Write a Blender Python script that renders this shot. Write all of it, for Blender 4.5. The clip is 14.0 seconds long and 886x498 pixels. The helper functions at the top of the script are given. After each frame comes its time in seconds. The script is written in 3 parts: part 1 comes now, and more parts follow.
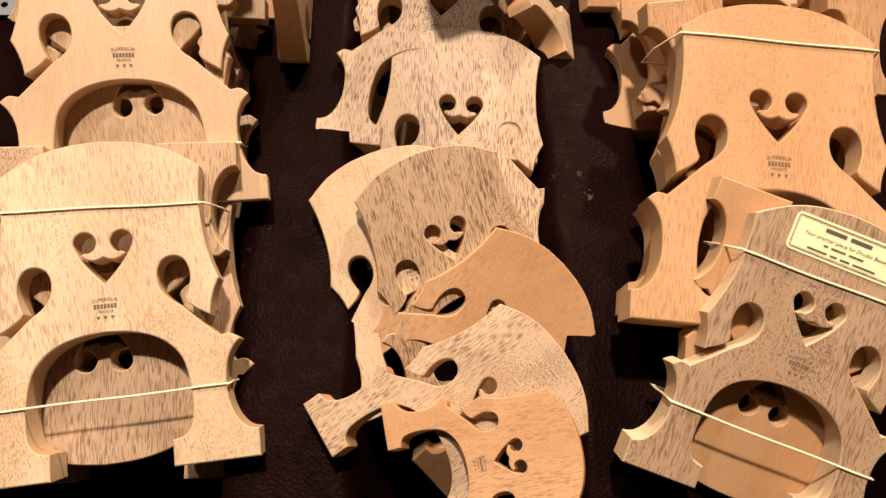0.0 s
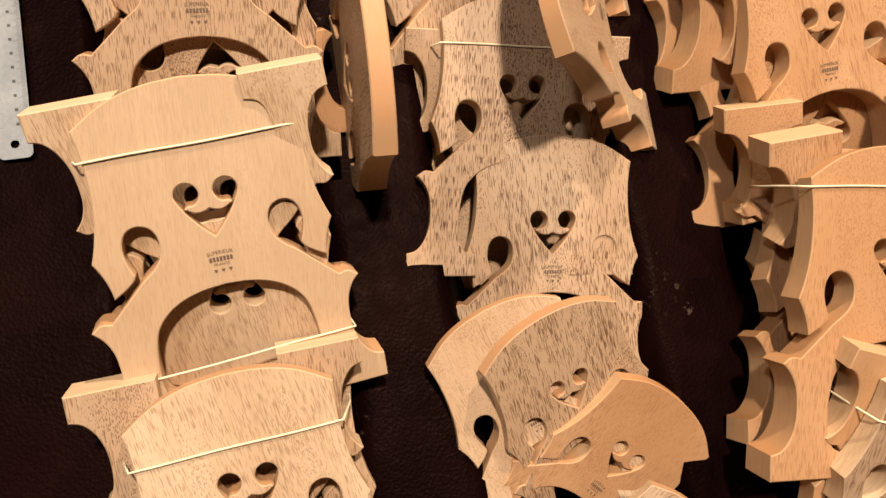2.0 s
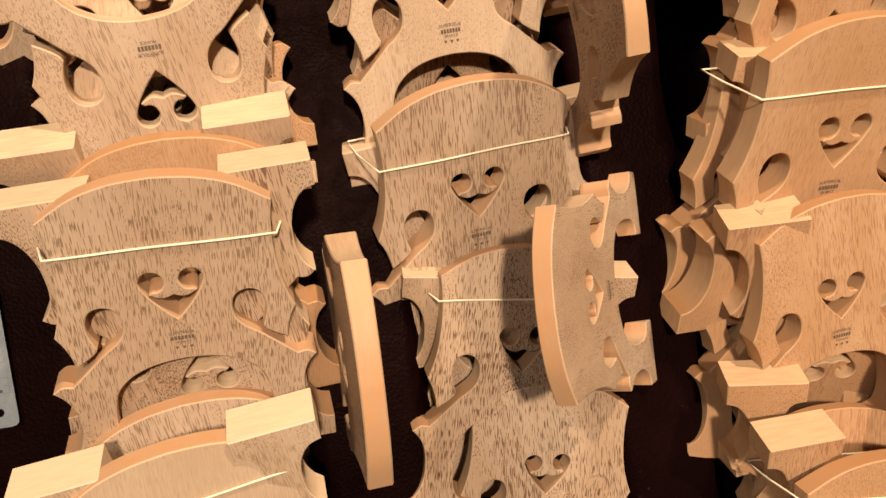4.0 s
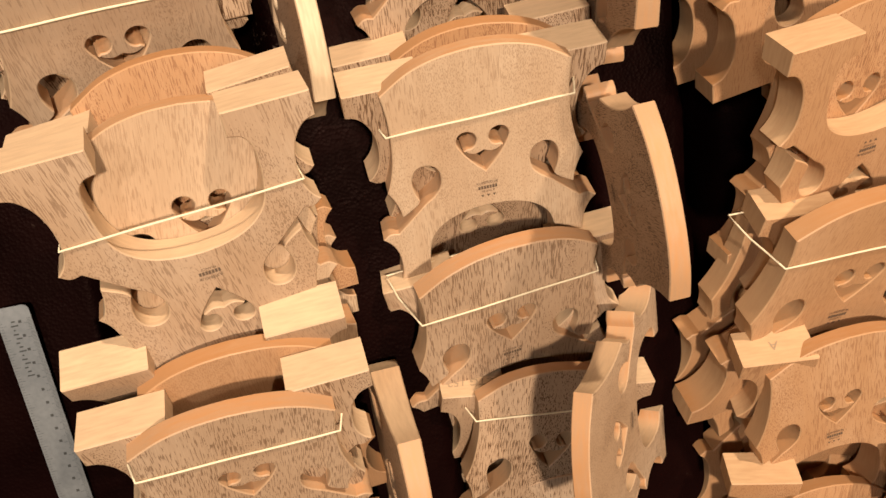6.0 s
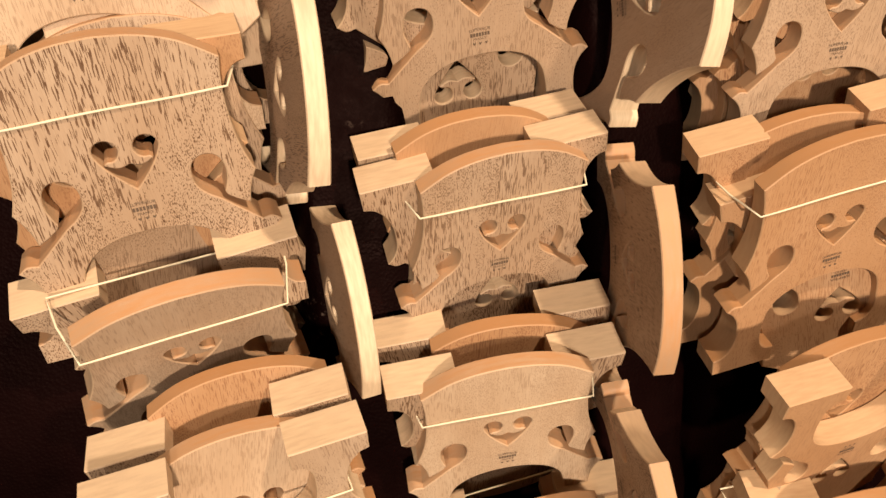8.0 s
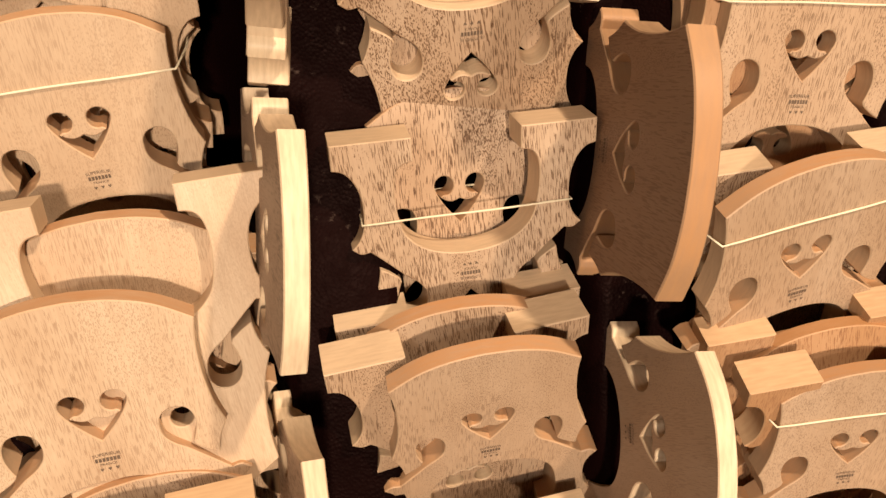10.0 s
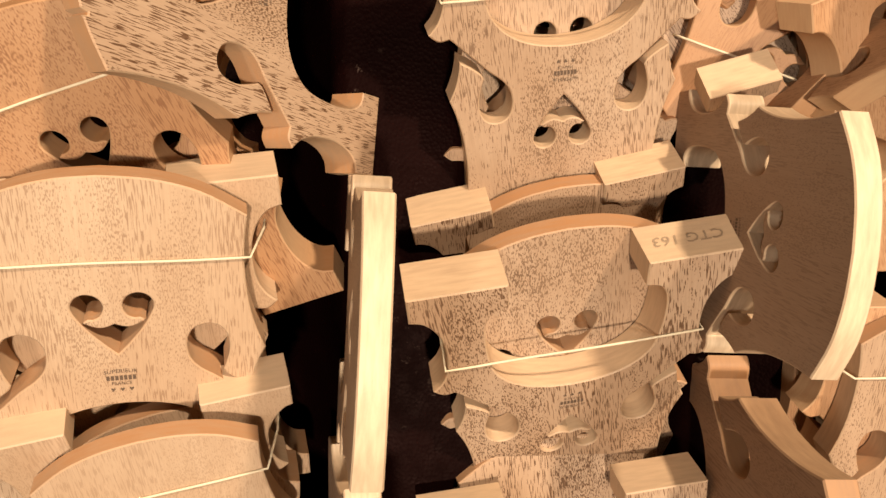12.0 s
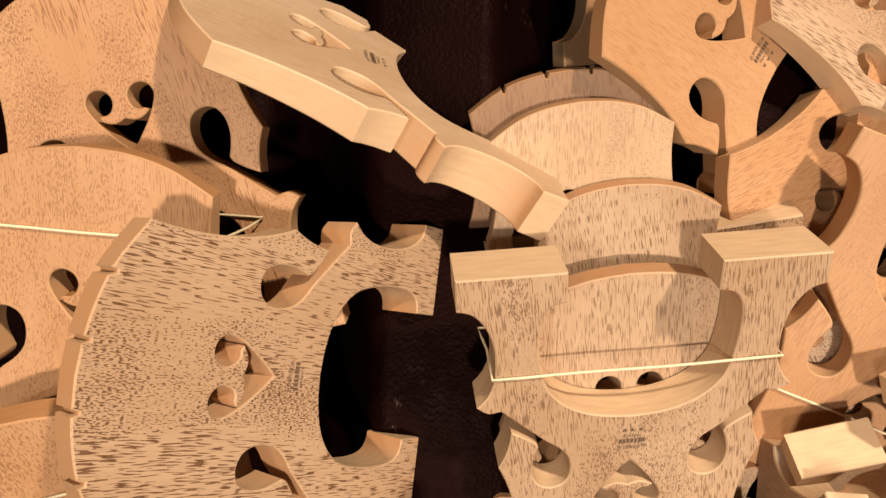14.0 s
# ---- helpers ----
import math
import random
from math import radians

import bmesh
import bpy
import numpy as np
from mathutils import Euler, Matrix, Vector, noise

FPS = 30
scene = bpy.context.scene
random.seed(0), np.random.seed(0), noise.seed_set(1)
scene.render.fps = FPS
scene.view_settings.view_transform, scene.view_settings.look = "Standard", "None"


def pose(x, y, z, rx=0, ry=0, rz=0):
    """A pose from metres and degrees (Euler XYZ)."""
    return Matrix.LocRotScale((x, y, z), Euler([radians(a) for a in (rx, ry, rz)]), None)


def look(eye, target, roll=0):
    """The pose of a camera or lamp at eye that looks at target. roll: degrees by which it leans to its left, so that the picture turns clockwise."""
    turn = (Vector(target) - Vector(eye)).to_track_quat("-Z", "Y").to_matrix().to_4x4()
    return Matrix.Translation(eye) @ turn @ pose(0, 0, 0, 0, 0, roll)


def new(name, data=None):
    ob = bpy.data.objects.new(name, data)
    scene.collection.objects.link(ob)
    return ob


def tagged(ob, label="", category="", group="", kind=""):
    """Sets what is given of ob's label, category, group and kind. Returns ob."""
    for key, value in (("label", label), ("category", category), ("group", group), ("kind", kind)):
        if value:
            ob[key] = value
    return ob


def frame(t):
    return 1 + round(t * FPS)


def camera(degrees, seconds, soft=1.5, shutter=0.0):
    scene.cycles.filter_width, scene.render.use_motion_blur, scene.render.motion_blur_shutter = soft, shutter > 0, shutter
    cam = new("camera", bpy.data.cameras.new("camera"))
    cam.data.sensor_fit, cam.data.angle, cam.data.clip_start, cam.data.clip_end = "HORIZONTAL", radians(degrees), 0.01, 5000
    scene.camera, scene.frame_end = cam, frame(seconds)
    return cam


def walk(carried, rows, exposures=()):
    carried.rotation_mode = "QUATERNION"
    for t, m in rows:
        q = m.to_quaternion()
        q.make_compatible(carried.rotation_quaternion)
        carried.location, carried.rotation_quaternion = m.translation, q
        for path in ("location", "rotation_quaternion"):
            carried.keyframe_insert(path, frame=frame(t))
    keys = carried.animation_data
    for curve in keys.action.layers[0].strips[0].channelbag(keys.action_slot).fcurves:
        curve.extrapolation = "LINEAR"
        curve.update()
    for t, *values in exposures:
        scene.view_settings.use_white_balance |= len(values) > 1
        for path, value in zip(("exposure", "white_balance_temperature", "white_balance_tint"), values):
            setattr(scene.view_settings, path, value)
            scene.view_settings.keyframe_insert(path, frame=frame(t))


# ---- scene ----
cam = camera(62.35, 14.0)
PATH = (
    (0.0, 0.0306, 0.0223, 0.4625, 24.05, -1.98, 1.35),
    (0.5, 0.0080, 0.0800, 0.4723, 20.11, -4.23, -0.45),
    (1.0, -0.0184, 0.1351, 0.4835, 15.52, -5.78, -2.76),
    (1.5, -0.0686, 0.1955, 0.4897, 13.09, -6.77, -4.88),
    (2.0, -0.1070, 0.2435, 0.5012, 10.84, -7.83, -5.73),
    (2.5, -0.1083, 0.3019, 0.5092, 7.74, -9.00, -5.34),
    (3.0, -0.0919, 0.3868, 0.5110, 5.69, -8.82, -5.03),
    (3.2, -0.0869, 0.4174, 0.5167, 5.09, -8.25, -5.10),
    (5.3, -0.0940, 0.6451, 0.5041, -10.17, -8.96, -2.93),
    (5.5, -0.0978, 0.6692, 0.5066, -10.93, -9.37, -3.73),
    (6.0, -0.1075, 0.7214, 0.5131, -12.72, -9.99, -5.34),
    (6.5, -0.1234, 0.7836, 0.5193, -13.72, -10.80, -5.27),
    (7.0, -0.1358, 0.8288, 0.5245, -13.55, -11.02, -3.92),
    (7.2, -0.1432, 0.8451, 0.5240, -13.36, -11.15, -3.33),
    (9.3, -0.1190, 1.0406, 0.4992, -9.67, -10.20, 2.12),
    (9.5, -0.1245, 1.0665, 0.4989, -8.70, -9.85, 2.12),
    (10.0, -0.1253, 1.1334, 0.4927, -6.86, -8.75, 1.21),
    (10.5, -0.1331, 1.1887, 0.4797, -5.80, -7.77, 1.17),
    (11.0, -0.1472, 1.2280, 0.4751, -4.01, -7.05, 0.73),
    (11.5, -0.1618, 1.2639, 0.4664, -2.04, -7.22, 0.24),
    (12.0, -0.1472, 1.3131, 0.4548, -1.49, -4.30, 0.78),
    (12.5, -0.1512, 1.3404, 0.4458, 1.01, -3.19, 1.18),
    (13.0, -0.1613, 1.3777, 0.4393, 2.60, -2.93, 1.26),
    (13.5, -0.1586, 1.4249, 0.4224, 3.36, -2.15, 1.77),
    (14.0, -0.1538, 1.4639, 0.4109, 4.68, -1.43, 2.69),
)
walk(cam, [(t, pose(x, y, z, rx, ry, rz)) for t, x, y, z, rx, ry, rz in PATH],
     exposures=((0.0, 0.06), (1.5, -0.08), (3.0, -0.27), (6.5, -0.56), (9.5, -0.58), (12.0, -0.60), (14.0, -0.64)))

# ---- light ----
world = bpy.data.worlds.new("world")
scene.world = world
world.use_nodes = True
world.node_tree.nodes["Background"].inputs[0].default_value = (1.0, 0.86, 0.72, 1)
world.node_tree.nodes["Background"].inputs[1].default_value = 0.004


def lamp(name, eye, target, power, size, colour):
    data = bpy.data.lights.new(name, "AREA")
    data.shape, data.size, data.energy, data.color = "DISK", size, power, colour
    ob = new(name, data)
    ob.matrix_world = look(eye, target)
    return ob


lamp("ceiling_spot_key", (-0.08, 0.80, 2.20), (0, 0.7, 0), 90, 0.12, (1.0, 0.82, 0.635))
lamp("ceiling_spot_second", (-0.95, 0.95, 2.05), (0, 0.8, 0), 20, 0.14, (1.0, 0.89, 0.78))
lamp("ceiling_spot_third", (0.75, 2.55, 2.00), (0, 1.1, 0), 120, 0.12, (1.0, 0.79, 0.58))
scene.view_settings.exposure = 0.0


# ---- materials ----
def material(name):
    m = bpy.data.materials.new(name)
    m.use_nodes = True
    return m, m.node_tree.nodes, m.node_tree.links, m.node_tree.nodes["Principled BSDF"]


def node(nodes, kind, **values):
    n = nodes.new(kind)
    for key, value in values.items():
        if key in n.inputs:
            n.inputs[key].default_value = value
        elif key == "operation":
            n.operation = value
        elif key == "blend_type":
            n.blend_type = value
        elif key == "data_type":
            n.data_type = value
    return n


def mixed(nodes, links, fac, a, b, blend="MIX"):
    n = nodes.new("ShaderNodeMix")
    n.data_type, n.blend_type = "RGBA", blend
    for socket, value in ((n.inputs[0], fac), (n.inputs[6], a), (n.inputs[7], b)):
        if isinstance(value, (tuple, float, int)):
            socket.default_value = value
        else:
            links.new(value, socket)
    return n.outputs[2]


def ramp(nodes, links, source, low, high, a=(0, 0, 0, 1), b=(1, 1, 1, 1)):
    n = nodes.new("ShaderNodeValToRGB")
    n.color_ramp.elements[0].position, n.color_ramp.elements[1].position = low, high
    n.color_ramp.elements[0].color, n.color_ramp.elements[1].color = a, b
    links.new(source, n.inputs[0])
    return n.outputs[0]


def maple(name, pale, warm, fleck, amount, sawn, planed):
    """Quartered maple: broad tone, fine grain along y, short dark ray flecks on the faces, end grain on the edges."""
    m, nodes, links, bsdf = material(name)
    coord = nodes.new("ShaderNodeTexCoord")
    info = nodes.new("ShaderNodeObjectInfo")
    shift = node(nodes, "ShaderNodeVectorMath", operation="SCALE")
    shift.inputs[0].default_value = (3.1, 5.7, 2.3)
    links.new(info.outputs["Random"], shift.inputs["Scale"])
    place = node(nodes, "ShaderNodeVectorMath", operation="ADD")
    links.new(coord.outputs["Object"], place.inputs[0])
    links.new(shift.outputs[0], place.inputs[1])
    # each piece has its own slight slope of grain
    turn = nodes.new("ShaderNodeVectorRotate")
    turn.rotation_type = "Z_AXIS"
    angle = node(nodes, "ShaderNodeMath", operation="MULTIPLY_ADD")
    links.new(info.outputs["Random"], angle.inputs[0])
    angle.inputs[1].default_value, angle.inputs[2].default_value = 0.24, -0.12
    links.new(place.outputs[0], turn.inputs["Vector"])
    links.new(angle.outputs[0], turn.inputs["Angle"])

    def stretched(scale, texture_scale, detail=2.0, rough=0.5):
        mapping = nodes.new("ShaderNodeMapping")
        mapping.inputs["Scale"].default_value = scale
        links.new(turn.outputs[0], mapping.inputs[0])
        n = node(nodes, "ShaderNodeTexNoise", Scale=texture_scale, Detail=detail, Roughness=rough)
        links.new(mapping.outputs[0], n.inputs["Vector"])
        return n.outputs["Fac"]

    broad = stretched((1.0, 0.5, 1.0), 14, 3)
    grain = stretched((1.0, 0.035, 1.0), 1500, 2)
    bands = stretched((1.0, 0.06, 0.6), 130, 3)
    dashes = stretched((1.0, 0.075, 1.0), 1700, 0.5, 0.5)
    dots = stretched((1.0, 0.30, 1.0), 1900, 0.6, 0.5)
    streaks = stretched((1.0, 0.18, 1.0), 24, 2)
    mottle = stretched((1.0, 0.45, 1.0), 520, 3, 0.6)
    clumps = stretched((1.0, 0.6, 1.0), 45, 2)
    colour = mixed(nodes, links, ramp(nodes, links, broad, 0.36, 0.64), tuple(min(1.0, c * 1.06) for c in pale), warm)
    colour = mixed(nodes, links, info.outputs["Random"], colour, mixed(nodes, links, 0.55, colour, warm))
    colour = mixed(nodes, links, ramp(nodes, links, bands, 0.42, 0.66, (0, 0, 0, 1), (0.35, 0.35, 0.35, 1)), colour, warm)
    # ray flecks, thicker in clumps
    limit = node(nodes, "ShaderNodeMath", operation="MULTIPLY_ADD")
    links.new(clumps, limit.inputs[0])
    limit.inputs[1].default_value, limit.inputs[2].default_value = 0.34, -0.055
    total = node(nodes, "ShaderNodeMath", operation="ADD")
    links.new(limit.outputs[0], total.inputs[0])
    links.new(mixed(nodes, links, ramp(nodes, links, streaks, 0.50, 0.57), dashes, dots), total.inputs[1])
    spots = ramp(nodes, links, total.outputs[0], 0.680, 0.715)
    # flecks belong to the broad faces, the edges show plain end grain
    geo = nodes.new("ShaderNodeTexCoord")
    face = nodes.new("ShaderNodeSeparateXYZ")
    links.new(geo.outputs["Normal"], face.inputs[0])
    flat = node(nodes, "ShaderNodeMath", operation="ABSOLUTE")
    links.new(face.outputs[2], flat.inputs[0])
    onface = ramp(nodes, links, flat.outputs[0], 0.55, 0.9)
    fac = node(nodes, "ShaderNodeMath", operation="MULTIPLY")
    links.new(spots, fac.inputs[0])
    links.new(onface, fac.inputs[1])
    fac2 = node(nodes, "ShaderNodeMath", operation="MULTIPLY")
    links.new(fac.outputs[0], fac2.inputs[0])
    own = node(nodes, "ShaderNodeTexWhiteNoise")
    own.noise_dimensions = "1D"
    links.new(info.outputs["Random"], own.inputs["W"])
    strength = node(nodes, "ShaderNodeMath", operation="MULTIPLY_ADD")
    links.new(own.outputs["Value"], strength.inputs[0])
    strength.inputs[1].default_value, strength.inputs[2].default_value = amount * 0.8, amount * 0.3
    links.new(strength.outputs[0], fac2.inputs[1])
    colour = mixed(nodes, links, fac2.outputs[0], colour, fleck)
    colour = mixed(nodes, links, ramp(nodes, links, grain, 0.35, 0.7, (0, 0, 0, 1), (0.16, 0.16, 0.16, 1)), colour, fleck)
    # sawn edges: end grain lines across the thickness
    edge = node(nodes, "ShaderNodeMath", operation="SUBTRACT")
    edge.inputs[0].default_value = 1.0
    links.new(onface, edge.inputs[1])
    rings = stretched((0.25, 0.25, 1.6), 260, 3)
    edge_fac = node(nodes, "ShaderNodeMath", operation="MULTIPLY")
    links.new(edge.outputs[0], edge_fac.inputs[0])
    links.new(ramp(nodes, links, rings, 0.3, 0.7, (0.55, 0.55, 0.55, 1), (1.0, 1.0, 1.0, 1)), edge_fac.inputs[1])
    # the planed soles are paler than the sawn crown
    sole = ramp(nodes, links, face.outputs[1], 0.0, 1.0, (1, 1, 1, 1), (0, 0, 0, 1))
    colour = mixed(nodes, links, edge_fac.outputs[0], colour, mixed(nodes, links, sole, sawn, planed))
    mottled = node(nodes, "ShaderNodeMath", operation="MULTIPLY")
    links.new(ramp(nodes, links, mottle, 0.35, 0.72, (0, 0, 0, 1), (0.30, 0.30, 0.30, 1)), mottled.inputs[0])
    links.new(onface, mottled.inputs[1])
    colour = mixed(nodes, links, mottled.outputs[0], colour, warm)
    links.new(colour, bsdf.inputs["Base Color"])
    bsdf.inputs["Roughness"].default_value = 0.52
    bsdf.inputs["Specular IOR Level"].default_value = 0.28
    bump = node(nodes, "ShaderNodeBump", Strength=0.12, Distance=0.0006)
    links.new(grain, bump.inputs["Height"])
    links.new(bump.outputs[0], bsdf.inputs["Normal"])
    return m


MAPLE_PALE = maple("maple_pale", (0.535, 0.402, 0.280, 1), (0.442, 0.299, 0.189, 1), (0.164, 0.079, 0.035, 1), 0.5, (0.443, 0.225, 0.101, 1), (0.607, 0.435, 0.277, 1))
MAPLE_TAN = maple("maple_tan", (0.447, 0.324, 0.225, 1), (0.369, 0.243, 0.152, 1), (0.095, 0.044, 0.020, 1), 1.15, (0.426, 0.213, 0.094, 1), (0.590, 0.419, 0.262, 1))
MAPLE_RED = maple("maple_reddish", (0.457, 0.282, 0.163, 1), (0.393, 0.213, 0.104, 1), (0.214, 0.096, 0.046, 1), 0.8, (0.385, 0.186, 0.075, 1), (0.541, 0.356, 0.203, 1))
# brown wood, used as well to paint the shade on one standing face
MAPLE_BROWN_SHADED = maple("maple_brown_shaded", (0.299, 0.189, 0.118, 1), (0.243, 0.141, 0.082, 1), (0.129, 0.062, 0.033, 1), 0.55, (0.344, 0.174, 0.075, 1), (0.459, 0.300, 0.173, 1))
# pale crown edge: strong lamp light on upright pieces, put into the colour
MAPLE_LIT_EDGE = maple("maple_lit_edged", (0.385, 0.269, 0.184, 1), (0.320, 0.205, 0.128, 1), (0.107, 0.055, 0.028, 1), 0.8, (0.656, 0.506, 0.338, 1), (0.590, 0.419, 0.262, 1))


def leather():
    m, nodes, links, bsdf = material("dark_leather")
    coord = nodes.new("ShaderNodeTexCoord")
    broad = node(nodes, "ShaderNodeTexNoise", Scale=9.0, Detail=5.0)
    fine = node(nodes, "ShaderNodeTexVoronoi", Scale=420.0)
    wrinkle = node(nodes, "ShaderNodeTexNoise", Scale=60.0, Detail=6.0, Roughness=0.65)
    scuff = node(nodes, "ShaderNodeTexNoise", Scale=140.0, Detail=4.0, Roughness=0.7)
    patch = node(nodes, "ShaderNodeTexNoise", Scale=11.0, Detail=2.0)
    for n in (broad, fine, wrinkle, scuff, patch):
        links.new(coord.outputs["Object"], n.inputs["Vector"])
    colour = mixed(nodes, links, ramp(nodes, links, broad.outputs["Fac"], 0.3, 0.7), (0.0014, 0.0003, 0.0003, 1), (0.0065, 0.0019, 0.0017, 1))
    both = node(nodes, "ShaderNodeMath", operation="MULTIPLY")
    links.new(ramp(nodes, links, scuff.outputs["Fac"], 0.60, 0.70), both.inputs[0])
    links.new(ramp(nodes, links, patch.outputs["Fac"], 0.60, 0.72), both.inputs[1])
    colour = mixed(nodes, links, both.outputs[0], colour, (0.11, 0.075, 0.06, 1))
    links.new(colour, bsdf.inputs["Base Color"])
    links.new(ramp(nodes, links, wrinkle.outputs["Fac"], 0.3, 0.7, (0.36, 0.36, 0.36, 1), (0.58, 0.58, 0.58, 1)), bsdf.inputs["Roughness"])
    bsdf.inputs["Specular IOR Level"].default_value = 0.022
    bsdf.inputs["Specular Tint"].default_value = (1.0, 0.62, 0.55, 1)
    height = mixed(nodes, links, 0.45, fine.outputs["Distance"], wrinkle.outputs["Fac"])
    bump = node(nodes, "ShaderNodeBump", Strength=0.35, Distance=0.0015)
    links.new(height, bump.inputs["Height"])
    links.new(bump.outputs[0], bsdf.inputs["Normal"])
    return m


def plain(name, a, b, rough, metal=0.0, scale=30.0, strength=0.1):
    m, nodes, links, bsdf = material(name)
    coord = nodes.new("ShaderNodeTexCoord")
    n = node(nodes, "ShaderNodeTexNoise", Scale=scale, Detail=5.0)
    links.new(coord.outputs["Object"], n.inputs["Vector"])
    links.new(mixed(nodes, links, n.outputs["Fac"], a, b), bsdf.inputs["Base Color"])
    bsdf.inputs["Roughness"].default_value, bsdf.inputs["Metallic"].default_value = rough, metal
    bump = node(nodes, "ShaderNodeBump", Strength=strength, Distance=0.002)
    links.new(n.outputs["Fac"], bump.inputs["Height"])
    links.new(bump.outputs[0], bsdf.inputs["Normal"])
    return m


LEATHER = leather()
STEEL = plain("brushed_steel", (0.15, 0.16, 0.17, 1), (0.23, 0.24, 0.25, 1), 0.55, 0.7, 300.0, 0.05)
ENGRAVED = plain("engraved_black", (0.02, 0.02, 0.02, 1), (0.04, 0.04, 0.04, 1), 0.6)
ELASTIC = plain("cream_elastic", (0.76, 0.67, 0.48, 1), (0.66, 0.55, 0.38, 1), 0.6, 0.0, 900.0, 0.3)
BURNT = plain("burnt_stamp", (0.055, 0.035, 0.025, 1), (0.16, 0.10, 0.06, 1), 0.8, 0.0, 900.0)
PENCIL = plain("pencil_grey", (0.24, 0.17, 0.11, 1), (0.42, 0.30, 0.19, 1), 0.7, 0.0, 900.0)
PAPER = plain("cream_paper", (0.72, 0.66, 0.42, 1), (0.66, 0.58, 0.35, 1), 0.7, 0.0, 60.0)
INK = plain("dark_ink", (0.05, 0.05, 0.04, 1), (0.08, 0.07, 0.05, 1), 0.7)
PLASTER = plain("dim_plaster", (0.06, 0.05, 0.042, 1), (0.045, 0.038, 0.032, 1), 0.85, 0.0, 8.0)
BOARDS = plain("dark_floor", (0.16, 0.10, 0.06, 1), (0.10, 0.06, 0.04, 1), 0.5, 0.0, 6.0)


# ---- mesh helpers ----
def link(name, verts, faces, mat, parent=None, label=""):
    mesh = bpy.data.meshes.new(name)
    mesh.from_pydata(verts, [], faces)
    mesh.materials.append(mat)
    mesh.update()
    ob = new(name, mesh)
    ob.parent = parent
    if label:
        tagged(ob, label)
    return ob


def box(name, lo, hi, mat, bevel=0.0, parent=None, label=""):
    bm = bmesh.new()
    bmesh.ops.create_cube(bm, size=1)
    for v in bm.verts:
        v.co = [lo[i] + (hi[i] - lo[i]) * (v.co[i] + 0.5) for i in range(3)]
    if bevel:
        bmesh.ops.bevel(bm, geom=bm.edges[:], offset=bevel, segments=2, affect="EDGES")
    mesh = bpy.data.meshes.new(name)
    bm.to_mesh(mesh)
    bm.free()
    mesh.materials.append(mat)
    ob = new(name, mesh)
    ob.parent = parent
    if label:
        tagged(ob, label)
    return ob


def curved(points, steps=5):
    """A line through 2D points; a point with a third value is a corner. Catmull-Rom between corners."""
    out = []
    n = len(points)
    for i in range(n - 1):
        p1, p2 = points[i], points[i + 1]
        p0 = points[i - 1] if i > 0 and len(p1) == 2 else p1
        p3 = points[i + 2] if i + 2 < n and len(p2) == 2 else p2
        for k in range(steps):
            t = k / steps
            out.append(tuple(0.5 * (2 * p1[a] + (p2[a] - p0[a]) * t + (2 * p0[a] - 5 * p1[a] + 4 * p2[a] - p3[a]) * t * t
                                    + (3 * p1[a] - p0[a] - 3 * p2[a] + p3[a]) * t ** 3) for a in (0, 1)))
    out.append(tuple(points[-1][:2]))
    return out


# ---- the bridge ----
UNIT = 0.075  # half the span over the wings
FOOT_THICK, TOP_THICK = 0.027, 0.012
RIGHT_SIDE = (
    (0, 1.73), (0.27, 1.705), (0.53, 1.625), (0.78, 1.47, 1), (0.762, 1.33), (0.755, 1.18), (0.762, 1.0), (0.785, 0.82), (0.825, 0.66),
    (0.872, 0.53, 1), (0.83, 0.44), (0.80, 0.34), (0.785, 0.24, 1), (0.70, 0.29), (0.63, 0.345), (0.61, 0.385, 1), (0.635, 0.46), (0.652, 0.55),
    (0.64, 0.645), (0.595, 0.715), (0.52, 0.738), (0.445, 0.71), (0.405, 0.645), (0.398, 0.56), (0.42, 0.475), (0.48, 0.40), (0.57, 0.33),
    (0.67, 0.235), (0.77, 0.14), (0.85, 0.065, 1), (0.93, 0.075), (1.0, 0.025, 1), (0.935, -0.05), (0.89, -0.16), (0.878, -0.30),
    (0.89, -0.44), (0.935, -0.57), (1.01, -0.66), (1.10, -0.69, 1), (1.10, -0.90, 1), (0.45, -0.90, 1), (0.45, -0.70, 1), (0.545, -0.675),
    (0.60, -0.59), (0.615, -0.44), (0.60, -0.25), (0.555, -0.08), (0.46, 0.04), (0.33, 0.12), (0.17, 0.165), (0, 0.18))
HEART_SIDE = (
    (0, 0.56, 1), (0.07, 0.635), (0.145, 0.73), (0.20, 0.82), (0.228, 0.90), (0.20, 0.962), (0.14, 0.985), (0.08, 0.96), (0.052, 0.90),
    (0.072, 0.84), (0.11, 0.815), (0.145, 0.815), (0.172, 0.795, 1), (0.125, 0.765), (0.08, 0.752), (0.04, 0.758), (0, 0.775))


def thickness(v):
    return FOOT_THICK + (TOP_THICK - FOOT_THICK) * (v + 0.9) / 2.63


def inset(loop, d):
    """The loop moved to its left by d."""
    out, n = [], len(loop)
    for i in range(n):
        a, b, c = Vector(loop[i - 1]), Vector(loop[i]), Vector(loop[(i + 1) % n])
        e, f = (b - a), (c - b)
        e, f = (e.normalized() if e.length else f.normalized()), (f.normalized() if f.length else e.normalized())
        m = Vector((-(e.y + f.y), e.x + f.x))
        m = m.normalized() if m.length > 1e-6 else Vector((-e.y, e.x))
        out.append(tuple(b + m * (d / max(0.5, m.dot(Vector((-e.y, e.x)))))))
    return out


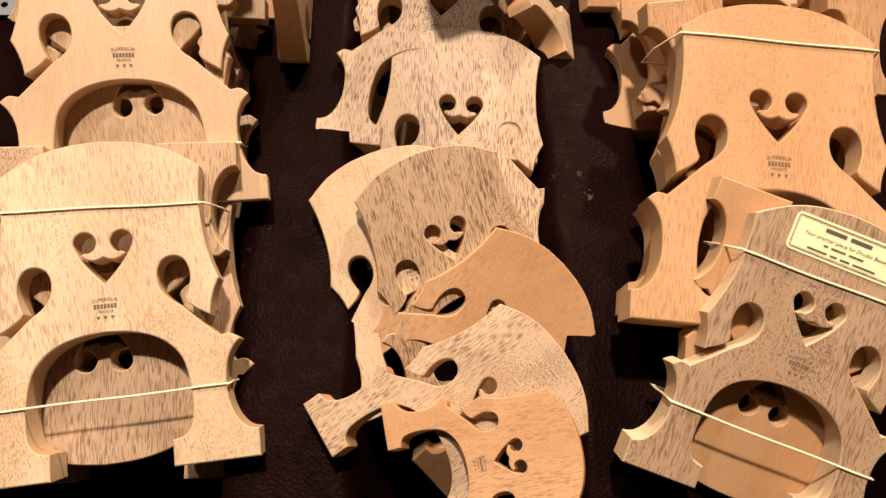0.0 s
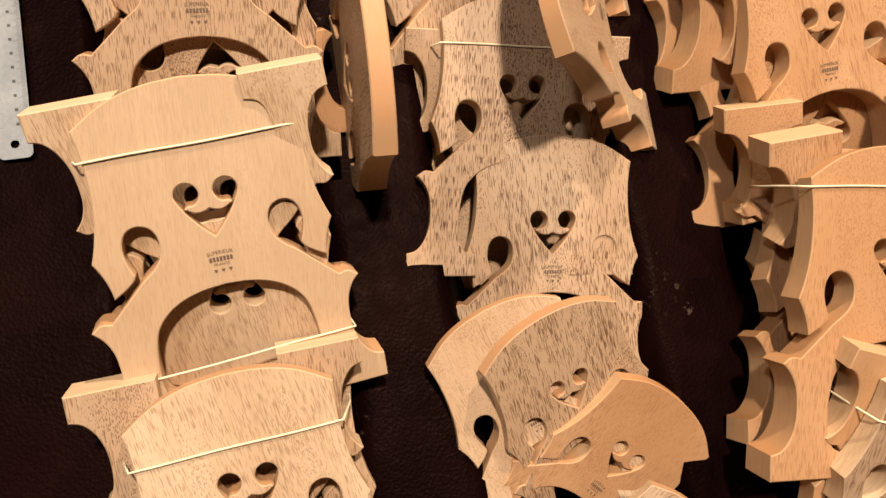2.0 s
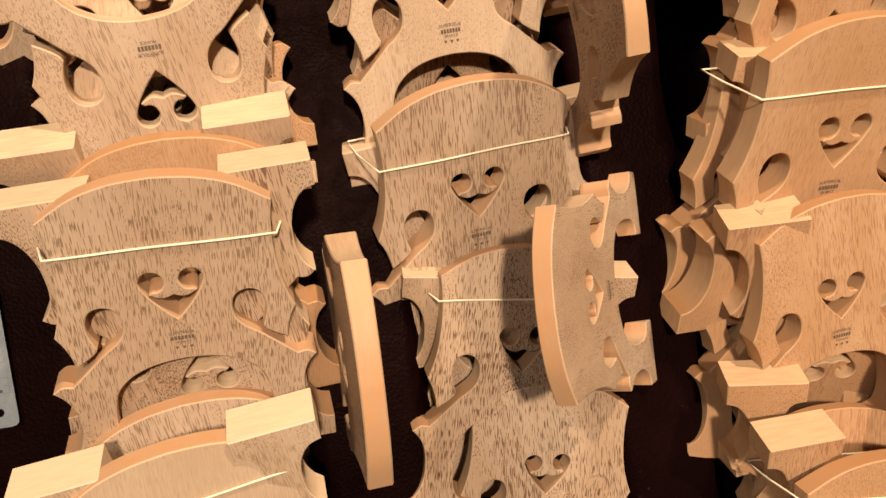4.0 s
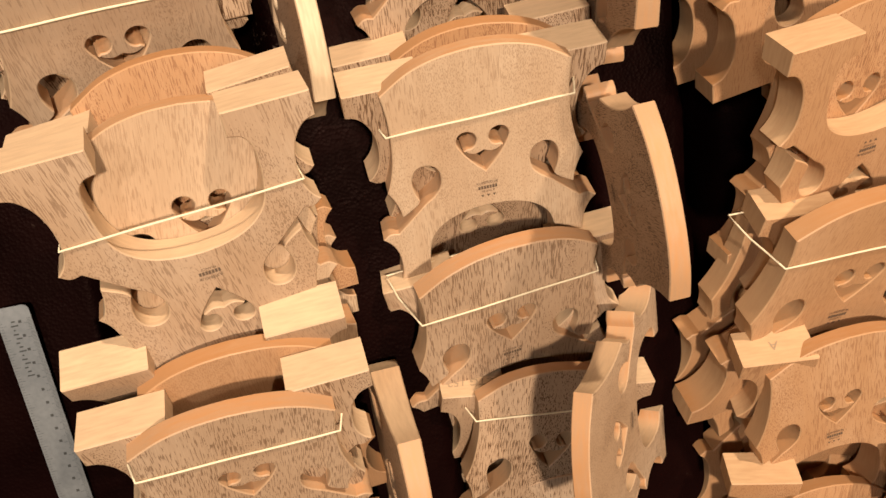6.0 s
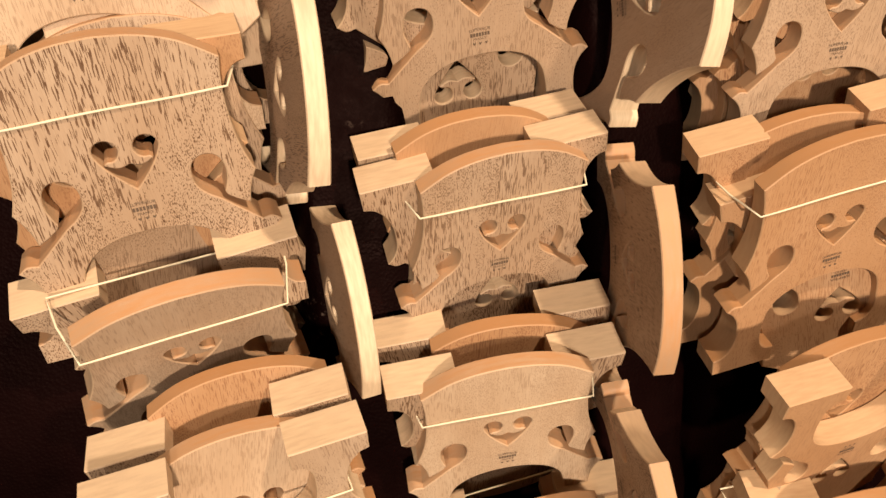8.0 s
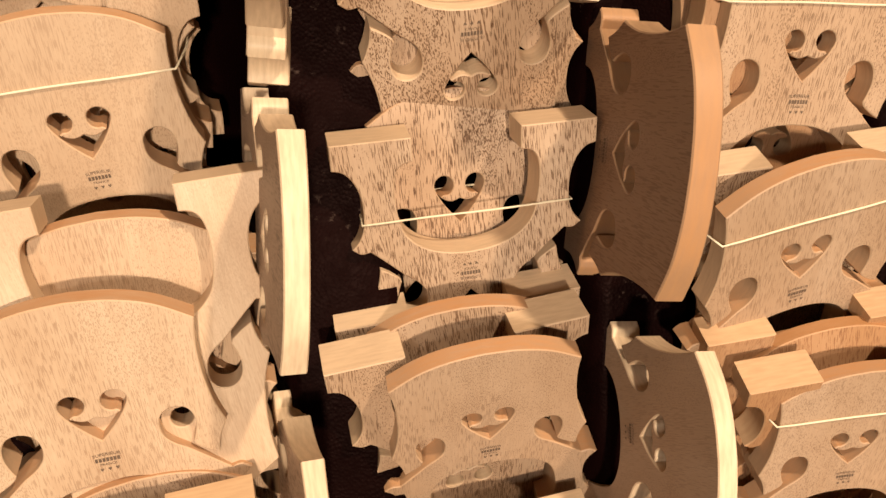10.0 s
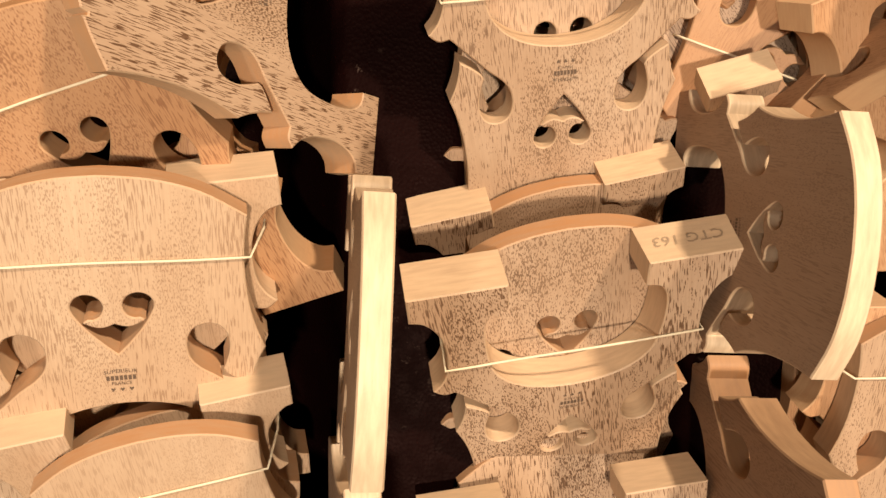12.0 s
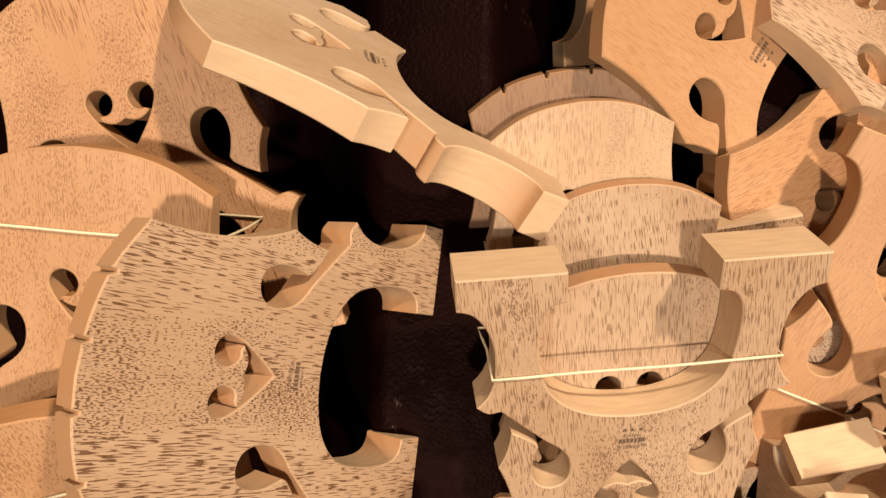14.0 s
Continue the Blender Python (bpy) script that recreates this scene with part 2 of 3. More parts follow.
def bridge_loops(nicks):
    right = curved(RIGHT_SIDE)
    left = [(-x, y) for x, y in right[::-1]]
    outer = (right + left[1:-1])[::-1]  # counter-clockwise
    if nicks:  # string notches in the crown
        kept = []
        for x, y in outer:
            kept.append((x, y))
        outer = []
        for (x, y), (p, q) in zip(kept, kept[1:] + kept[:1]):
            outer.append((x, y))
            for s in (-0.50, -0.17, 0.17, 0.50):
                if y > 1.4 and q > 1.4 and p < s <= x:
                    f = (x - s) / (x - p)
                    h = y + (q - y) * f
                    outer += [(s + 0.018, h), (s + 0.008, h - 0.035), (s - 0.008, h - 0.035), (s - 0.018, h)]
    half = curved(HEART_SIDE)
    heart = half + [(-x, y) for x, y in half[::-1]][1:-1]
    return outer, heart[::-1]  # the heart runs clockwise, so left of both is wood


def bridge_mesh(name, mat, nicks=False, crown=0.0):
    """One flat plate with the heart, the two side holes and the arch cut through; thick at the feet, thin at the crown."""
    outer, heart = bridge_loops(nicks)
    chamfer = 0.0007
    loops = []
    for loop in (outer, heart):
        pts = []
        for x, y in loop:
            p = (x * UNIT, (y + (crown * max(0, y - 1.2) if y > 1.2 else 0)) * UNIT)
            if not pts or (Vector(p) - Vector(pts[-1])).length > 2e-4:
                pts.append(p)
        loops.append(pts)
    bm = bmesh.new()
    rings = []
    for loop in loops:
        ins = inset(loop, chamfer)
        ring = []
        for pts, depth in ((ins, "f"), (loop, "f1"), (loop, "b1"), (ins, "b")):
            row = []
            for x, y in pts:
                t = thickness(y / UNIT)
                z = {"f": 0, "f1": -chamfer, "b1": -t + chamfer, "b": -t}[depth]
                row.append(bm.verts.new((x, y, z)))
            ring.append(row)
        rings.append(ring)
        n = len(loop)
        for a, b in ((0, 1), (1, 2), (2, 3)):
            for i in range(n):
                j = (i + 1) % n
                bm.faces.new((ring[b][i], ring[b][j], ring[a][j], ring[a][i]))
    for k in (0, 3):
        edges = []
        for ring in rings:
            n = len(ring[k])
            for i in range(n):
                e = bm.edges.get((ring[k][i], ring[k][(i + 1) % n])) or bm.edges.new((ring[k][i], ring[k][(i + 1) % n]))
                edges.append(e)
        bmesh.ops.triangle_fill(bm, use_beauty=True, use_dissolve=False, edges=edges, normal=(0, 0, 1 if k == 0 else -1))
    bmesh.ops.recalc_face_normals(bm, faces=bm.faces[:])
    for f in bm.faces:
        f.smooth = True
    mesh = bpy.data.meshes.new(name)
    bm.to_mesh(mesh)
    bm.free()
    mesh.set_sharp_from_angle(angle=radians(28))
    mesh.materials.append(mat)
    return mesh


def text_mesh(words, size, mat, name, shear=0.0):
    data = bpy.data.curves.new(name, "FONT")
    data.body, data.size, data.align_x, data.align_y = words, size, "CENTER", "CENTER"
    data.resolution_u, data.shear = 2, shear
    ob = new(name, data)
    bpy.context.view_layer.update()
    mesh = bpy.data.meshes.new_from_object(ob.evaluated_get(bpy.context.evaluated_depsgraph_get()))
    bpy.data.objects.remove(ob)
    bpy.data.curves.remove(data)
    mesh.name = name
    mesh.materials.clear()
    mesh.materials.append(mat)
    return mesh


def stamp_mesh(dots):
    """The burnt mark: a word over a bar over a word, and small hearts below."""
    bm = bmesh.new()
    for words, size, y in (("SUPERIEUR", 0.0030, 0.0038), ("FRANCE", 0.0024, -0.0032)):
        t = text_mesh(words, size, BURNT, "line")
        first = len(bm.verts)
        bm.from_mesh(t)
        bm.verts.ensure_lookup_table()
        for v in bm.verts[first:]:
            bend = -12 * v.co.x ** 2 if y > 0 else 0
            v.co.y += y + bend
        bpy.data.meshes.remove(t)
    for i in range(7):  # a worn bar in letter-wide blocks
        x = (i - 3) * 0.0019
        q = [bm.verts.new((x + a * 0.00070, b * 0.0013, 0)) for a, b in ((-1, -1), (1, -1), (1, 1), (-1, 1))]
        bm.faces.new(q)
    for i in range(dots):
        x = (i - (dots - 1) / 2) * 0.0040
        q = [bm.verts.new((x + a * 0.0011, -0.0066 + b * 0.0011, 0)) for a, b in ((0, -1.2), (0.9, 0.2), (0.6, 0.9), (0, 0.45), (-0.6, 0.9), (-0.9, 0.2))]
        bm.faces.new(q)
    mesh = bpy.data.meshes.new("maker_stamp")
    bm.to_mesh(mesh)
    bm.free()
    mesh.materials.append(BURNT)
    return mesh


STAMPS = {n: stamp_mesh(n) for n in (0, 2, 3)}
MESHES = {}
WOODS = {"pale": (MAPLE_PALE, "pale cream maple double bass bridge"), "tan": (MAPLE_TAN, "flecked tan maple double bass bridge"),
         "red": (MAPLE_RED, "warm orange maple double bass bridge"), "brown": (MAPLE_BROWN_SHADED, "brownish maple double bass bridge"),
         "lit_edge": (MAPLE_LIT_EDGE, "greyish tan maple bass bridge")}


def bridge(wood, x, y, z, rx, ry, rz, size=1.0, state="leaning in a stack", dots=3, nicks=False, mark="", side=1, group="bridges in the stacks"):
    """One bridge; x, y, z is the middle of its wing line on the front face."""
    key = (wood, nicks)
    if key not in MESHES:
        MESHES[key] = bridge_mesh("bass_bridge", WOODS[wood][0], nicks)
    ob = new("bass_bridge", MESHES[key])
    ob.matrix_world = pose(x, y, z, rx, ry, rz) @ Matrix.Scale(size, 4)
    tagged(ob, WOODS[wood][1] + ", " + state, "instrument bridge", group)
    s = new("maker_stamp", STAMPS[dots])
    s.parent = ob
    tagged(s, kind="stuff")
    s.matrix_local = Matrix.Translation((0, 0.385 * UNIT, 0.00025))
    if mark:  # pencilled on the sole of one foot
        t = new("pencil_mark", text_mesh(mark, 0.0095, PENCIL, "pencil_mark", 0.2))
        t.parent = ob
        t.matrix_local = Matrix.Translation((side * 0.775 * UNIT, -0.9 * UNIT - 0.0004, -FOOT_THICK * 0.5)) @ pose(0, 0, 0, 90, 0, 0)
        tagged(t, "grey pencil writing on the foot")
    return ob


def tube(name, points, radius, mat, closed=True, label=""):
    """A thin round cord through points."""
    verts, faces, n, k = [], [], len(points), 6
    pts = [Vector(p) for p in points]
    for i, p in enumerate(pts):
        a = pts[i - 1] if closed or i else p
        b = pts[(i + 1) % n] if closed or i < n - 1 else p
        d = (b - a).normalized()
        u = d.cross(Vector((0.13, 0.31, 0.94))).normalized()
        w = d.cross(u)
        for j in range(k):
            c = 2 * math.pi * j / k
            verts.append(p + (u * math.cos(c) + w * math.sin(c)) * radius)
    for i in range(n if closed else n - 1):
        for j in range(k):
            faces.append((i * k + j, i * k + (j + 1) % k, ((i + 1) % n) * k + (j + 1) % k, ((i + 1) % n) * k + j))
    ob = link(name, verts, faces, mat, None, label)
    for p in ob.data.polygons:
        p.use_smooth = True
    return ob


def band(front, left, right, depth=0.046, half=0.0, sag=0.0):
    """An elastic band round a pair: over the front face from height left to height right, back round the rear one."""
    m = front.matrix_world
    edge_l, edge_r = (0.79, 0.79) if left > 0.3 else (0.90, 0.90)
    if half:
        edge_l = edge_r = half
    back = max(edge_l, 0.92)
    line = []
    corners = [(-edge_l, left, 0.0009), (edge_r, right, 0.0009), (back - 0.03, right + 0.02, -depth * 0.55), (back, right + 0.03, -depth),
               (-back, left + 0.03, -depth), (-back + 0.03, left + 0.02, -depth * 0.55)]
    for i, (u, v, z) in enumerate(corners):
        u2, v2, z2 = corners[(i + 1) % 6]
        steps = 10 if i == 0 else 2
        for s in range(steps):
            f = s / steps
            wob = 0.004 * math.sin(9 * f + left * 40) if i == 0 else 0
            line.append(m @ Vector(((u + (u2 - u) * f) * UNIT, (v + (v2 - v) * f + wob) * UNIT, z + (z2 - z) * f)))
    ob = tube("elastic_band", line, 0.00072, ELASTIC, True)
    tagged(ob, "cream elastic cord stretched round a pair of bridges", "elastic band", "cords round the bridges")
    return ob


# ---- the room and the leather ----
def surface(x, y):
    """Height of the leather: padded rolls between the three rows of stacks."""
    shift = -0.07 * (y - 0.3)
    h = 0.0
    for centre, wide in ((-0.175, 0.072), (0.045, 0.070), (0.262, 0.075)):
        d = abs(x - centre - shift) / wide
        h -= 0.105 * max(0.0, 1 - d * d) ** 0.8 if d < 1 else 0
    fine = noise.noise((x * 9, y * 9, 0.3)) * 0.0025 + noise.noise((x * 30, y * 22, 4.1)) * 0.0008
    reach = min(1.0, max(0.0, (y + 0.12) / 0.12)) * min(1.0, max(0.0, (1.95 - y) / 0.15))
    return h * reach + fine


def leather_cover():
    xs = np.concatenate([np.linspace(-0.9, -0.4, 20), np.linspace(-0.39, 0.45, 120), np.linspace(0.46, 0.9, 18)])
    ys = np.concatenate([np.linspace(-0.8, -0.2, 18), np.linspace(-0.18, 1.95, 170), np.linspace(1.98, 2.7, 20)])
    verts = [(x, y, surface(x, y)) for y in ys for x in xs]
    n, k = len(xs), len(ys)
    faces = [(j * n + i, j * n + i + 1, (j + 1) * n + i + 1, (j + 1) * n + i) for j in range(k - 1) for i in range(n - 1)]
    ob = link("leather_cover", verts, faces, LEATHER)
    for p in ob.data.polygons:
        p.use_smooth = True
    solid = ob.modifiers.new("thickness", "SOLIDIFY")
    solid.thickness, solid.offset = 0.004, -1
    return tagged(ob, "dark brown scuffed padded leather under the bridges", "leather", kind="structure")


leather_cover()
table = new("display_table")
tagged(table, "dark table below the leather cover", "table", kind="structure")
box("tabletop", (-0.9, -0.8, -0.17), (0.9, 2.7, -0.125), BOARDS, 0.004, table)
for lx in (-0.82, 0.82):
    for ly in (-0.72, 2.62):
        box("leg", (lx - 0.04, ly - 0.04, -0.85), (lx + 0.04, ly + 0.04, -0.17), BOARDS, 0.004, table)
tagged(box("floor", (-2.6, -2.6, -0.95), (2.6, 4.6, -0.85), BOARDS), "dark boarded floor", "floor", kind="structure")
tagged(box("ceiling", (-2.6, -2.6, 2.5), (2.6, 4.6, 2.6), PLASTER), "plain plaster ceiling", "ceiling", kind="structure")
for nm, lo, hi in (("wall_north", (-2.6, 4.5, -0.85), (2.6, 4.6, 2.5)), ("wall_south", (-2.6, -2.6, -0.85), (2.6, -2.5, 2.5)),
                   ("wall_west", (-2.6, -2.5, -0.85), (-2.5, 4.5, 2.5)), ("wall_east", (2.5, -2.5, -0.85), (2.6, 4.5, 2.5))):
    tagged(box(nm, lo, hi, PLASTER), "plain warm plaster wall", "wall", kind="structure")


# ---- the stacks ----
pair = bridge("pale", -0.1522, 0.1347, 0.0433, 15.0, 3.0, 9.5, 0.996)
band(pair, 1.2, 1.15)
band(pair, -0.34, -0.32)
bridge("tan", -0.1696, 0.2001, 0.0427, -19.2, -3.9, -173.2, 0.996)
pair = bridge("pale", -0.1656, 0.2972, 0.0639, 26.1, 5.5, 9.5, 1.014)
band(pair, 1.25, 1.28)
band(pair, -0.44, -0.40)
bridge("pale", -0.1730, 0.3560, 0.0855, -32.2, -0.2, -170.4, 0.960)
pair = bridge("tan", -0.1739, 0.4459, 0.0747, 30.5, 5.3, 3.0, 0.966)
band(pair, 1.2, 1.2)
bridge("tan", -0.1713, 0.4949, 0.0911, -30.2, -2.4, -173.7, 0.981)
pair = bridge("tan", -0.1779, 0.6502, 0.1176, -25.9, -7.1, -170.6, 0.929, dots=0)
band(pair, -0.2, -0.2)
bridge("pale", -0.1740, 0.6049, 0.0775, 20.8, 9.2, 3.9, 0.929)
pair = bridge("tan", -0.2105, 0.7061, 0.0247, 46.3, 12.8, 9.9, 0.999)
band(pair, 1.2, 1.2)
bridge("tan", -0.2153, 0.7480, 0.0246, -41.5, -4.5, -166.9, 1.022)
pair = bridge("tan", -0.2240, 0.8152, 0.0641, 24.5, 7.3, 8.8, 1.003)
band(pair, 1.2,1.25)
bridge("red", -0.2414, 0.8656, 0.0687, -28.8, -7.3, -171.3, 1.003)
bridge("pale", -0.2468, 0.9351, 0.0598, 20.5, 7.2, 7.6, 1.026)
bridge("pale", -0.2307, 1.0470, 0.0771, -12.4, -6.8, -169.5, 1.016)
pair = bridge("pale", -0.2566, 1.0968, 0.0161, 30.6, 6.3, 11.7, 0.975)
band(pair, 1.2,1.2)
bridge("pale", -0.2764, 1.1597, 0.0260, -38.0, -11.3, -169.7, 0.984)
pair = bridge("pale", -0.2879, 1.2043, 0.0452, 26.9, 12.1, 2.7, 1.134)
band(pair, 1.2,1.2)
bridge("pale", -0.2918, 1.2617, 0.0506, -31.6, -9.7, -171.6, 1.133)
pair = bridge("red", -0.2795, 1.3030, 0.0363, 33.1, -8.8, 18.7, 1.055)
band(pair, 1.2,1.2)
pair = bridge("red", -0.3064, 1.4043, 0.0554, 18.7, -1.0, -0.1, 0.995)
band(pair, 1.25,1.2)
bridge("red", -0.2914, 1.4962, 0.0395, 12.3, -2.3, 15.0, 0.998)
bridge("tan", -0.1920, 1.4300, 0.0560, 52.0, 0.0, 86.0, 0.990, nicks=True, dots=0, state='lying askew over the stack')
bridge("tan", 0.0483, 0.2840, -0.0114, 14.1, -1.6, -4.0, 0.976)
pair = bridge("tan", 0.0319, 0.3765, 0.0110, 12.0, 1.3, -3.9, 1.009)
band(pair, 1.25,1.25)
bridge("tan", 0.0350, 0.4219, -0.0050, -25.0, 0.8, 175.3, 1.004, mark='CTG 152', side=1)
pair = bridge("tan", 0.0169, 0.4881, -0.0013, 31.4, 3.7, 8.4, 1.089)
band(pair, 1.15,1.15)
bridge("tan", 0.0228, 0.5266, 0.0037, -24.7, 7.5, -170.1, 1.053)
pair = bridge("pale", 0.0007, 0.6210, 0.0372, 27.8, -3.9, 6.2, 0.986)
band(pair, 1.1,1.15)
bridge("tan", -0.0043, 0.6661, 0.0409, -35.5, -0.1, -173.7, 0.995)
pair = bridge("tan", -0.0025, 0.7624, 0.0193, 32.3, 3.5, 8.1, 0.957)
band(pair, 1.2,1.2)
bridge("tan", -0.0096, 0.8042, 0.0310, -31.9, 2.1, -167.9, 0.993)
bridge("tan", -0.0108, 0.9163, 0.0075, 34.7, -3.5, 10.5, 1.023)
bridge("tan", -0.0329, 0.9611, 0.0169, -30.6, -1.7, -168.5, 1.046)
pair = bridge("tan", -0.0317, 1.0872, 0.0097, -20.6, -1.8, -172.3, 1.057)
band(pair, -0.2,-0.2)
bridge("tan", -0.0287, 1.0492, -0.0275, 12.8, 6.6, 7.1, 1.070)
pair = bridge("tan", -0.0424, 1.2374, 0.0531, -39.0, 0.5, -170.6, 1.063, mark='CTG 163', side=-1)
band(pair, -0.2,-0.2)
bridge("tan", -0.0334, 1.2027, 0.0003, 34.4, -0.6, 9.4, 1.064)
pair = bridge("tan", -0.0510, 1.4287, 0.0587, -31.8, -0.6, -172.7, 1.019)
band(pair, -0.2,-0.2)
bridge("tan", -0.0374, 1.3695, 0.0018, 27.4, -0.3, 9.0, 1.019)
labelled = bridge("lit_edge", 0.2325, 0.1127, 0.0595, 23.2, 5.3, -17.9, 0.885)
band(labelled, -0.28, -0.30)
band(labelled, 1.13, 1.12)
bridge("red", 0.2499, 0.1648, 0.0658, -27.5, -5.3, 162.1, 0.885)
pair = bridge("red", 0.2399, 0.2252, 0.0794, 12.8, 0.7, -3.3, 1.052)
band(pair, 1.4,1.4)
bridge("red", 0.2589, 0.3162, 0.0712, -29.3, 5.4, 185.1, 1.003)
bridge("red", 0.2508, 0.4023, 0.0548, 18.5, -2.9, 8.7, 0.972)
bridge("red", 0.2554, 0.4521, 0.0611, -34.9, 11.2, -176.9, 1.065, mark='A', side=1)
pair = bridge("red", 0.2385, 0.5012, 0.0558, 31.6, 2.0, 3.3, 1.104)
band(pair, 1.2,1.2)
bridge("red", 0.2556, 0.5541, 0.0612, -34.8, 3.1, -179.0, 1.053, mark='A', side=1)
pair = bridge("red", 0.2332, 0.7594, 0.0608, 26.2, -5.0, 14.4, 1.000)
band(pair, 1.2,1.2)
bridge("red", 0.2423, 0.7907, 0.0626, -22.7, 12.6, -162.8, 1.026)
bridge("red", 0.2311, 0.6721, 0.1123, -30.4, -2.5, -170.4, 0.934)
bridge("red", 0.2359, 0.6325, 0.0697, 26.0, 2.5, 9.6, 0.934)
pair = bridge("tan", 0.1814, 1.0318, 0.0504, 31.4, -2.1, 15.6, 0.989)
band(pair, 1.2,1.2)
bridge("tan", 0.1795, 1.0912, 0.0518, -34.1, 3.6, -170.6, 0.893)
pair = bridge("tan", 0.2274, 0.9034, 0.0519, 23.7, -7.4, 8.2, 0.927)
band(pair, 1.2,1.2)
bridge("red", 0.2214, 0.9625, 0.0638, -36.5, 7.8, -168.5, 0.946)
pair = bridge("tan", 0.1745, 1.1500, 0.0445, 16.0, -1.9, 1.4, 0.993)
band(pair, 1.2,1.2)
bridge("red", 0.1731, 1.2120, 0.0439, -20.3, 1.9, -178.6, 0.993)
bridge("tan", 0.0668, 0.6388, 0.0735, 97.1, -4.9, -82.6, 0.879, state='standing on edge beside a stack')
bridge("tan", 0.0798, 0.7900, 0.0192, 98.7, -1.2, -87.1, 0.993, state='standing on edge beside a stack')
bridge("lit_edge", -0.1328, 0.7585, -0.0373, 79.6, -3.7, -82.8, 0.989, state='standing on edge beside a stack')
bridge("lit_edge", -0.1595, 0.9020, -0.0003, 78.0, -4.6, -86.8, 0.988, state='standing on edge beside a stack')
bridge("lit_edge", -0.1702, 1.0952, 0.0442, 78.7, 3.2, -89.6, 0.988, state='standing on edge beside a stack')
# the brown here stands in for shade on its left face
bridge("brown", 0.0504, 1.1474, 0.0031, 91.3, 6.0, -90.6, 1.218, state='standing on edge beside a stack')
bridge("lit_edge", 0.0729, 0.9500, 0.0161, 86.0, -12.0, -90.3, 0.996, state='standing on edge beside a stack')
bridge("tan", 0.0634, 0.1860, -0.0019, 27.7, -2.4, 23.0, 0.857)
bridge("pale", 0.0319, 0.1873, 0.0018, 15.9, -5.5, 22.0, 0.851)
bridge("red", 0.0456, 0.1448, -0.0147, 20.5, 18.4, -41.9, 0.826)
bridge("tan", 0.0331, 0.0895, 0.0361, 17.8, 0.5, -56.6, 0.740)
bridge("red", 0.0499, 0.0755, 0.0476, 21.4, 2.9, -77.5, 0.544)
bridge("tan", 0.0999, 0.4737, 0.0480, 51.6, 0.6, 92.0, 0.943)
bridge("lit_edge", 0.0318, 1.3181, 0.0622, 89.9, 5.4, -91.7, 0.952, state='standing on edge beside a stack')
bridge("tan", -0.0943, 0.4532, -0.0228, 84.5, 6.6, -87.4, 1.133, state='standing on edge beside a stack')
bridge("red", 0.0458, 1.6003, 0.0141, 25.2, -3.9, 61.8, 1.002)
bridge("tan", -0.0259, 1.4510, -0.0075, -34.9, 4.4, -168.2, 1.006)
bridge("pale", -0.0651, 1.4772, 0.0127, 24.8, -2.6, 8.6, 0.800)
bridge("brown", -0.0659, 1.4844, -0.0134, 24.7, -3.1, 8.2, 0.930, nicks=True)
bridge("red", -0.0284, 1.6512, -0.1576, 23.6, -8.1, 18.5, 0.750)
bridge("pale", -0.1618, 1.5875, 0.0245, 38.7, 46.3, 107.7, 1.001, state='propped up on its edge')
bridge("lit_edge", -0.1696, 1.2668, 0.0551, 84.8, -1.3, -91.8, 1.015, state='standing on edge beside a stack')
bridge("tan", -0.0406, 1.4374, 0.0024, 27.8, -2.0, 8.0, 0.820)
bridge("tan", -0.0222, 0.9244, -0.0292, 30.1, -1.3, 8.7, 1.057)
bridge("tan", -0.0276, 0.9769, -0.0226, -31.3, -0.4, -170.3, 1.032)
bridge("red", -0.1667, 0.4696, 0.0440, 30.7, 3.9, 5.1, 0.966)
bridge("tan", -0.1817, 0.5328, 0.0592, -44.7, -2.8, -173.8, 0.966)
bridge("red", 0.0039, 0.6345, -0.0003, 28.0, -0.9, 1.3, 0.986)
bridge("tan", 0.0010, 0.6829, 0.0080, -29.4, 4.4, -171.9, 1.019)
bridge("tan", -0.0197, 1.2282, -0.0503, 33.0, -2.0, 11.2, 1.050)
bridge("tan", -0.0379, 1.2864, -0.0220, -43.7, 4.0, -166.8, 1.014)
bridge("red", -0.0261, 1.2679, -0.0783, 33.6, 1.4, 9.6, 0.950)
bridge("tan", -0.0365, 1.3115, -0.0549, -38.3, 10.5, -168.1, 1.018, mark='CTG 138', side=-1)
bridge("red", 0.2270, 0.9248, 0.0264, 22.5, -7.9, 12.9, 0.930)
bridge("red", 0.2032, 0.9840, 0.0360, -35.1, 5.3, -169.6, 0.932)
bridge("red", -0.0161, 0.7823, -0.0123, 32.2, 4.5, 6.8, 0.957)
bridge("tan", -0.0130, 0.8212, -0.0025, -34.0, -1.5, -169.6, 0.974)
bridge("tan", -0.1798, 0.6613, 0.0805, -28.4, 0.0, -167.5, 0.927)
bridge("red", -0.1727, 0.6307, 0.0481, 21.3, 7.4, 7.7, 0.929)
bridge("pale", -0.2334, 0.9757, 0.0314, 20.8, 6.3, 9.6, 1.026)
bridge("red", -0.1723, 0.3345, -0.0386, 25.8, -14.9, 6.8, 1.003)
bridge("red", 0.2525, 0.3369, 0.0559, -25.8, 15.0, 178.7, 1.052)
bridge("red", 0.2184, 0.8246, 0.0468, -32.2, 7.5, -165.8, 1.001)
